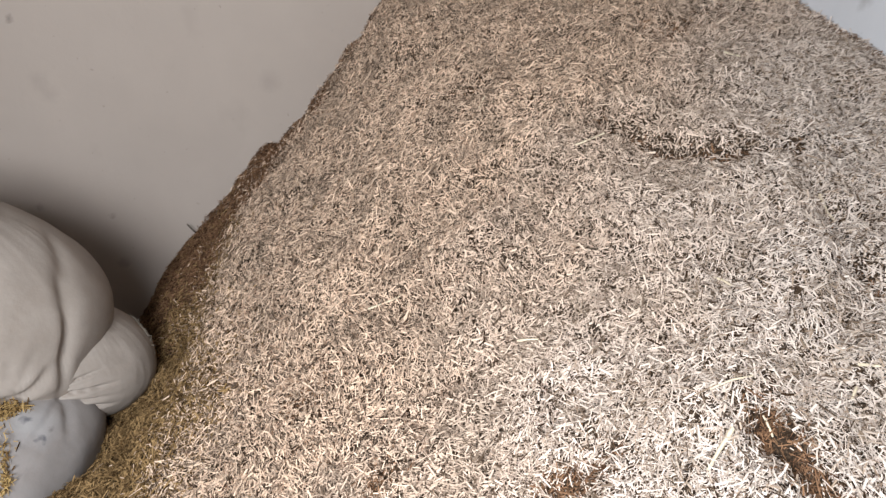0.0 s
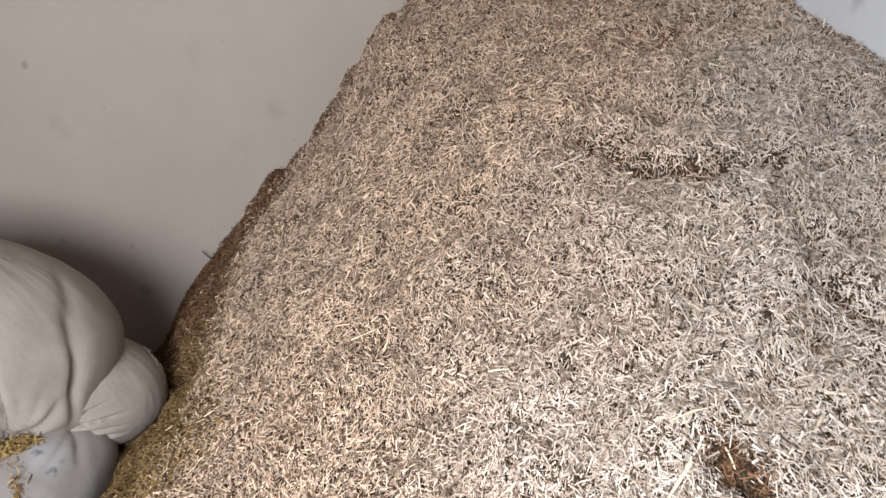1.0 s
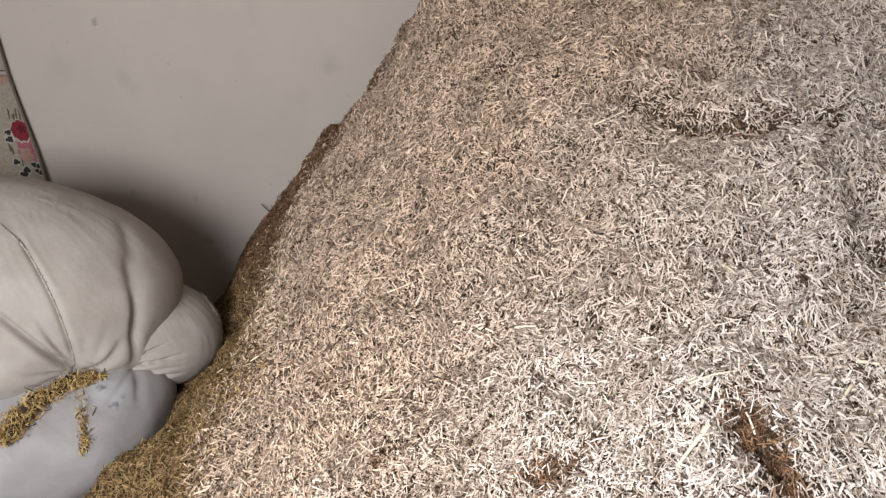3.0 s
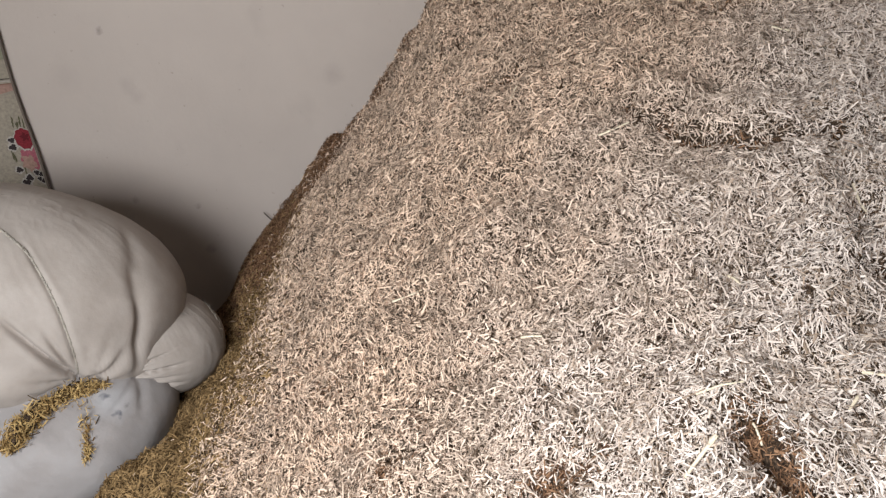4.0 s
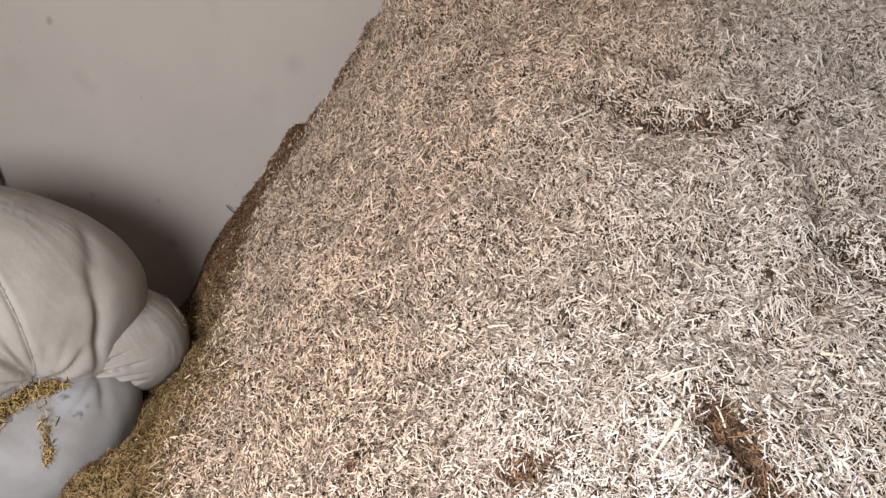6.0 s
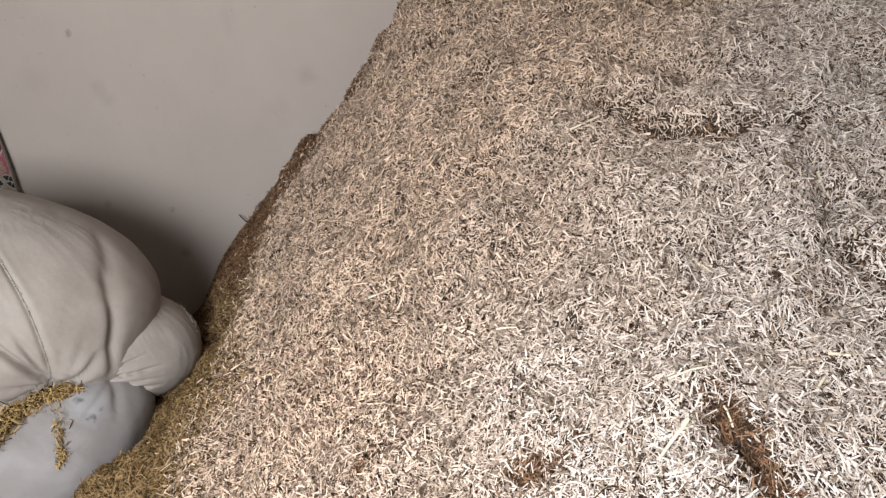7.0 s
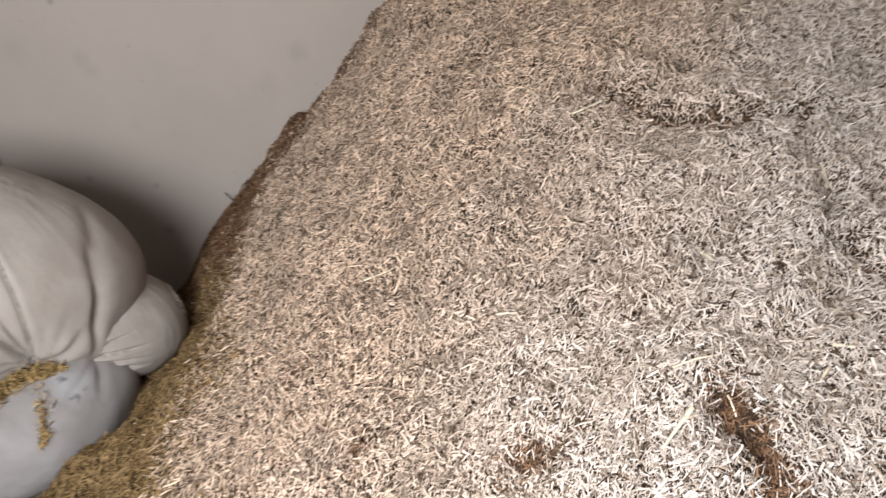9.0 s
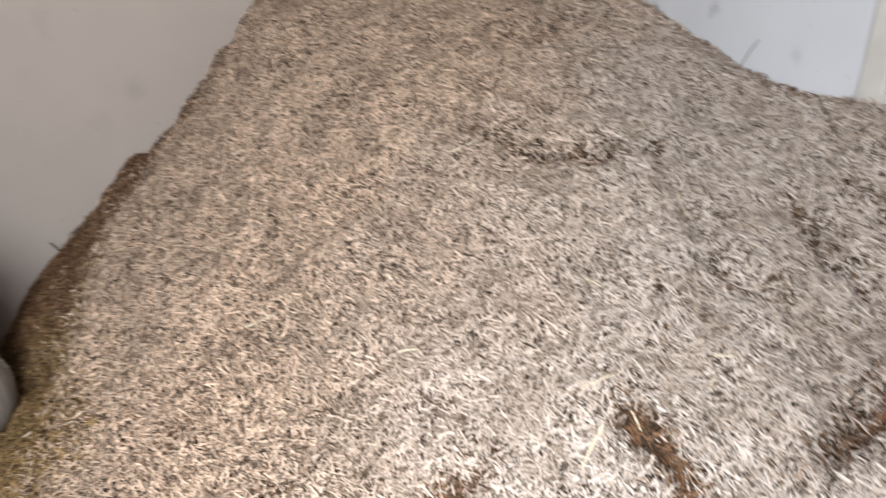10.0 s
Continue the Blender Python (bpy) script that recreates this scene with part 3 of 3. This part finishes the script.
def seam_mesh(name, way, radius, **shape):
    """A stitched seam that runs over the bag along a few directions from its middle."""
    way = [Vector(unit(w)) for w in way]
    d = np.array([tuple(a.slerp(b, k / 14)) for a, b in zip(way, way[1:]) for k in range(14)])
    for turn in range(12):
        d[1:-1] = 0.25 * d[:-2] + 0.5 * d[1:-1] + 0.25 * d[2:]
    d /= np.linalg.norm(d, axis=1, keepdims=True)
    p = d * (bag_radius(d, **shape) + radius * 0.35)[:, None]
    run = np.gradient(p, axis=0)
    run /= np.linalg.norm(run, axis=1, keepdims=True)
    side = np.cross(run, d)
    ang = np.linspace(0, 2 * np.pi, 8, endpoint=False)
    thick = radius * (1 + 0.25 * np.sin(np.arange(len(p)) * 2.4))
    ring = p[:, None] + side[:, None] * (np.cos(ang)[None, :, None] * thick[:, None, None] * 1.6) + d[:, None] * (np.sin(ang)[None, :, None] * thick[:, None, None])
    return grid_mesh(name, ring, closed_u=True)


def fray(way, n, length, dice, **shape):
    """Loose threads that stand off a seam."""
    r = np.random.default_rng(dice)
    way = [Vector(unit(w)) for w in way]
    k = r.uniform(0, len(way) - 1.001, n)
    d = np.array([tuple(way[int(i)].slerp(way[int(i) + 1], i % 1)) for i in k])
    head = unit((0.3, -0.2, 1.0)) * 0.5 + r.normal(size=(n, 3))
    head /= np.linalg.norm(head, axis=1, keepdims=True)
    v, q = slivers(r, d * bag_radius(d, **shape)[:, None], d, head, length * r.uniform(0.5, 1.3, n), r.uniform(0.0012, 0.0026, n), np.full(n, 0.003), 3)
    return arrays_mesh("frayed_thread", v, q)


def line(a, b, depth, wide, reach=0.25):
    """A crease on the cloth that runs between two directions from the bag's middle."""
    return (np.cross(unit(a), unit(b)), 0.0, depth, wide, unit(unit(a) + unit(b)), reach)


KNOT = (0.62, -0.725, -0.30)
UPPER = dict(radii=(0.51, 0.385, 0.31), seed=1, power=2.05, lumps=0.012, creases=[
    line((0.78, -0.10, 0.62), (0.83, -0.41, 0.37), 0.010, 0.06, 0.04), line((0.83, -0.41, 0.37), (0.865, -0.50, 0.05), 0.008, 0.045, 0.045), line((0.85, -0.49, 0.19), (0.84, -0.53, -0.10), 0.014, 0.028, 0.03),
    line(KNOT, (0.18, -0.97, 0.17), 0.028, 0.022, 0.07), line(KNOT, (0.42, -0.90, 0.12), 0.014, 0.019, 0.03), line(KNOT, (0.474, -0.828, 0.30), 0.009, 0.018, 0.05), line((0.474, -0.828, 0.30), (0.222, -0.693, 0.686), 0.008, 0.018, 0.05),
    line(KNOT, (0.77, -0.63, -0.09), 0.012, 0.018, 0.02), line((-0.3, -0.75, 0.6), (-0.5, -0.2, 0.85), 0.02, 0.05, 0.1), ((0, 0, 1), 0.0, -0.07, 2.0, unit((0.12, -0.84, -0.52)), 0.09), ((0, 0, 1), 0.0, -0.062, 2.0, unit((0.77, -0.54, -0.40)), 0.05)],
    pinches=[(KNOT, 0.026, 0.30, 19, 0.016)])
upper = link("straw_sack", bag_mesh("straw_sack", rows=210, cols=330, **UPPER), SACKING, smooth=True)
upper.matrix_world = pose(-1.03, 2.15, 0.735, 0, 21, 8)
tagged(upper, "stuffed off-white woven sack lying on another sack, mouth gathered", "sack", "stuffed sacks")
link("seam", seam_mesh("seam", [KNOT, (0.474, -0.828, 0.30), (0.222, -0.693, 0.686), (-0.015, -0.58, 0.815), (-0.4, -0.3, 0.87)], 0.0024, **UPPER), SEAM, upper, "raised stitched seam", True)

link("frayed_thread", fray([(0.474, -0.828, 0.30), (0.222, -0.693, 0.686), (-0.015, -0.58, 0.815)], 70, 0.013, 7, **UPPER), SEAM, upper, "pale frayed threads")

lower = link("straw_sack", bag_mesh("straw_sack", radii=(0.412, 0.34, 0.236), seed=2, power=2.1, rows=180, cols=280,
             creases=[line((0.876, -0.055, 0.48), (0.882, -0.329, 0.337), 0.008, 0.028, 0.03), line((0.86, -0.2, 0.46), (0.74, -0.55, 0.40), 0.006, 0.024, 0.03), ((0, 0, 1), 0.0, -0.014, 2.0, unit((0.88, 0.05, 0.42)), 0.08)],
             pinches=[((0.80, 0.10, 0.59), 0.006, 0.5, 19, 0.008)]), SACKING_GREY, smooth=True)
lower.matrix_world = pose(-0.978, 1.925, 0.31, 0, 0, 10)
tagged(lower, "stuffed off-white woven sack under another sack, spilling straw", "sack", "stuffed sacks")
GATHER = (-0.02, -0.99, 0.10)
CORNER = dict(radii=(0.252, 0.235, 0.155), seed=3, power=2.0, lumps=0.006, creases=[line(GATHER, way, depth, wide, 0.14) for way, depth, wide in (
    ((0.34, -0.80, 0.50), 0.026, 0.020), ((0.55, -0.74, 0.40), 0.022, 0.014), ((0.70, -0.66, 0.26), 0.030, 0.016), ((0.68, -0.71, 0.13), 0.022, 0.013),
    ((0.64, -0.77, 0.04), 0.030, 0.017), ((0.55, -0.83, -0.08), 0.024, 0.014), ((0.45, -0.86, -0.22), 0.028, 0.018))],
    pinches=[(GATHER, 0.05, 0.55, 17, 0.024)])
corner = link("tied_corner", bag_mesh("tied_corner", rows=150, cols=240, **CORNER), SACKING, lower, "bulging sack corner gathered into pleats", True)
corner.matrix_world = pose(-0.680, 2.175, 0.468, 0, 20, -18)
link("seam", seam_mesh("seam", [(0.42, 0.82, 0.39), (0.60, 0.68, 0.40), (0.78, 0.52, 0.35)], 0.0022, **CORNER), SEAM, corner, "frayed stitched corner seam", True)


link("frayed_thread", fray([(0.25, 0.90, 0.38), (0.42, 0.82, 0.39), (0.60, 0.68, 0.40), (0.78, 0.52, 0.35), (0.92, 0.30, 0.25)], 46, 0.016, 8, **CORNER), SEAM, corner, "pale frayed threads")


# ---- straw spilling out between the sacks ----
def spill(points, n, name, label, seed, drop=0.0, core_size=0.7):
    """A clump of loose straw along a line of (x, y, z, radius), over a lumpy core."""
    r = np.random.default_rng(seed)
    pts = np.array(points)
    t = np.linspace(0, len(pts) - 1, 48)
    path = np.stack([np.interp(t, np.arange(len(pts)), pts[:, k]) for k in range(4)], 1)
    path, size = path[:, :3] + 0.004 * r.normal(size=(48, 3)), path[:, 3] * r.uniform(0.75, 1.2, 48)
    ang = np.linspace(0, 2 * np.pi, 14, endpoint=False)
    ring = np.stack([0.3 * np.cos(2 * ang), np.cos(ang), np.sin(ang)], 1)
    body = path[:, None] + ring[None] * (core_size * size[:, None, None] * r.uniform(0.6, 1.2, (48, 14, 1)))
    core = link(name, grid_mesh(name, body, closed_u=True), CHAFF, smooth=True)
    k = r.integers(0, 48, n)
    out = r.normal(size=(n, 3)) + np.array([0.15, -0.5, 0.4])
    out /= np.linalg.norm(out, axis=1, keepdims=True)
    base = path[k] + out * size[k][:, None] * r.uniform(0.35, 1.05, n)[:, None]
    head = np.cross(out, r.normal(size=(n, 3))) + 0.55 * r.normal(size=(n, 3)) - np.array([0, 0.3, 1.0]) * drop
    head /= np.linalg.norm(head, axis=1, keepdims=True)
    v, q = slivers(r, base, out, head, np.clip(r.lognormal(math.log(0.017), 0.5, n), 0.006, 0.05), r.uniform(0.0014, 0.0038, n), np.zeros(n), 3)
    tagged(link("spilt_straw_piece", arrays_mesh("spilt_straw_piece", v, q), STRAW_SPILT, core), kind="stuff")
    return tagged(core, label, "straw", kind="stuff")


spill([(-0.925, 1.655, 0.466, 0.020), (-0.905, 1.675, 0.484, 0.040), (-0.875, 1.715, 0.502, 0.044), (-0.845, 1.775, 0.516, 0.040), (-0.805, 1.815, 0.508, 0.040), (-0.770, 1.84, 0.505, 0.034), (-0.735, 1.855, 0.496, 0.022), (-0.700, 1.875, 0.482, 0.010)],
      3200, "spilt_straw", "golden straw spilling out between two stuffed sacks", 3)
spill([(-0.765, 1.800, 0.486, 0.036), (-0.748, 1.757, 0.462, 0.034), (-0.737, 1.722, 0.436, 0.026), (-0.732, 1.690, 0.410, 0.014), (-0.732, 1.668, 0.390, 0.003)],
      240, "straw_trickle", "thin trickle of golden straw stuck to a sack", 4, 1.2, 0.12)


# ---- patterned cloth hanging on the wall ----
CLOTH_Y = BACK - 0.03


def cloth_y(x, z):
    return CLOTH_Y + 0.012 * np.sin(x * 26) + 0.008 * np.sin(x * 11 + z * 2)


def hanging_cloth(x0, x1, z0, z1):
    X, Z = np.meshgrid(np.linspace(x0, x1, 60), np.linspace(z0, z1, 50), indexing="ij")
    X = X + 0.006 * np.sin(Z * 9) * (X - x0) / (x1 - x0)
    front = np.stack([X, cloth_y(X, Z), Z], -1)
    back = front + np.array([0, 0.006, 0])
    return grid_mesh("hanging_cloth", np.concatenate([front, back[::-1], front[:1]], 0))


def print_patch(name, x, z, rx, rz, mat, seed, lobes=5, ragged=0.15, proud=0.0025):
    """A printed motif that follows the folds of the cloth."""
    r = np.random.default_rng(seed)
    ang = np.linspace(0, 2 * np.pi, 40, endpoint=False)
    edge = 1 + ragged * np.cos(lobes * ang + r.uniform(0, 6)) + 0.5 * ragged * np.cos((2 * lobes + 1) * ang + r.uniform(0, 6))
    rows = []
    for k in np.linspace(0.02, 1, 7):
        px, pz = x + rx * k * edge * np.cos(ang), z + rz * k * edge * np.sin(ang)
        px = np.minimum(px, CLOTH_X1 - 0.004)
        rows.append(np.stack([px, cloth_y(px, pz) - proud, pz], 1))
    return link(name, grid_mesh(name, np.array(rows), closed_u=True), mat, cloth)


CLOTH_X1 = -1.313
cloth = tagged(link("hanging_cloth", hanging_cloth(-1.95, CLOTH_X1, 0.45, 2.45), CREAM, smooth=True),
               "cream cloth printed with red and pink flowers, hanging on the wall", "cloth")
for k in range(-1, 3):
    dz = 0.62 * k - 0.022
    for x in (-1.348, -1.56, -1.78):
        print_patch("printed_petal", x + 0.008, 0.952 + dz, 0.050, 0.052, PINK, 9 + k, 8, 0.08, 0.0012)
        print_patch("printed_petal", x - 0.012, 0.930 + dz, 0.030, 0.034, SALMON, 12 + k, 5, 0.18, 0.0018)
        print_patch("printed_outline", x, 1.035 + dz, 0.047, 0.051, PALE, 5 + k, 9, 0.07, 0.0024)
        print_patch("printed_rose", x, 1.037 + dz, 0.041, 0.045, RED, 5 + k, 9, 0.05, 0.0030)
        print_patch("printed_centre", x + 0.006, 1.045 + dz, 0.017, 0.016, DARK_RED, 15 + k, 5, 0.3, 0.0036)
        for j, (bx, bz, br) in enumerate(((0.026, 0.878, 0.011), (0.006, 0.886, 0.012), (0.030, 0.848, 0.012), (0.012, 0.858, 0.010), (-0.032, 0.865, 0.015), (-0.062, 0.905, 0.013), (-0.058, 1.005, 0.014), (-0.055, 1.035, 0.012), (-0.050, 0.845, 0.016))):
            print_patch("printed_outline", x + bx, bz + dz, br * 1.4, br * 1.4, PALE, 30 + j, 5, 0.1, 0.0024)
            print_patch("printed_berry", x + bx, bz + dz, br, br * 0.9, DARK, 20 + j, 3, 0.18, 0.0030)
        for j, (bx, bz, tall) in enumerate(((-0.028, 1.112, 0.018), (-0.012, 1.098, 0.016), (0.004, 1.110, 0.020), (0.018, 1.100, 0.016), (-0.066, 0.965, 0.030), (-0.040, 0.895, 0.022))):
            print_patch("printed_leaf", x + bx, bz + dz, 0.0045, tall, GREEN, 40 + j, 2, 0.45, 0.0018)
    for z, tall, mat, proud in ((1.288, 0.0035, DARK, 0.003), (1.279, 0.005, PALE, 0.0024), (1.250, 0.030, SALMON, 0.0012), (1.268, 0.003, BROWN, 0.003), (1.385, 0.05, GREY_GREEN, 0.0012)):
        print_patch("printed_band", -1.62, z + dz, 0.33, tall, mat, 60, 9, 0.06, proud)
# dark hem along the free edge
hz = np.linspace(0.46, 2.44, 60)
hx = CLOTH_X1 + 0.006 * np.sin(hz * 9)
hem = np.stack([np.stack([hx + dx, cloth_y(hx, hz) + dy, hz], 1) for dx, dy in ((-0.004, -0.003), (0.002, -0.003), (0.003, 0.003), (0.002, 0.008))], 0)
link("hem", grid_mesh("hem", hem), HEM, cloth, "dark stitched hem")

# ---- timber shutter on the white wall ----
shutter = tagged(new("window_shutter"), "closed window shutter with a pale yellow painted timber frame", "shutter")
SH_Y0, SH_Y1, SH_Z0, SH_Z1 = 0.40, 1.365, 1.28, 2.45
for nm, box in (("jamb", (RIGHT - 0.03, RIGHT, SH_Y1 - 0.07, SH_Y1, SH_Z0, SH_Z1)), ("jamb", (RIGHT - 0.03, RIGHT, SH_Y0, SH_Y0 + 0.07, SH_Z0, SH_Z1)),
                ("rail", (RIGHT - 0.03, RIGHT, SH_Y0 + 0.07, SH_Y1 - 0.07, SH_Z1 - 0.07, SH_Z1)), ("rail", (RIGHT - 0.03, RIGHT, SH_Y0 + 0.07, SH_Y1 - 0.07, SH_Z0, SH_Z0 + 0.07))):
    part(nm, box_bm(*box, bevel=0.004), TIMBER, shutter)
for i in range(7):
    w = (SH_Y1 - SH_Y0 - 0.14) / 7
    part("board", box_bm(RIGHT - 0.018, RIGHT, SH_Y0 + 0.07 + i * w + 0.002, SH_Y0 + 0.07 + (i + 1) * w - 0.002, SH_Z0 + 0.07, SH_Z1 - 0.07, bevel=0.003), TIMBER, shutter)
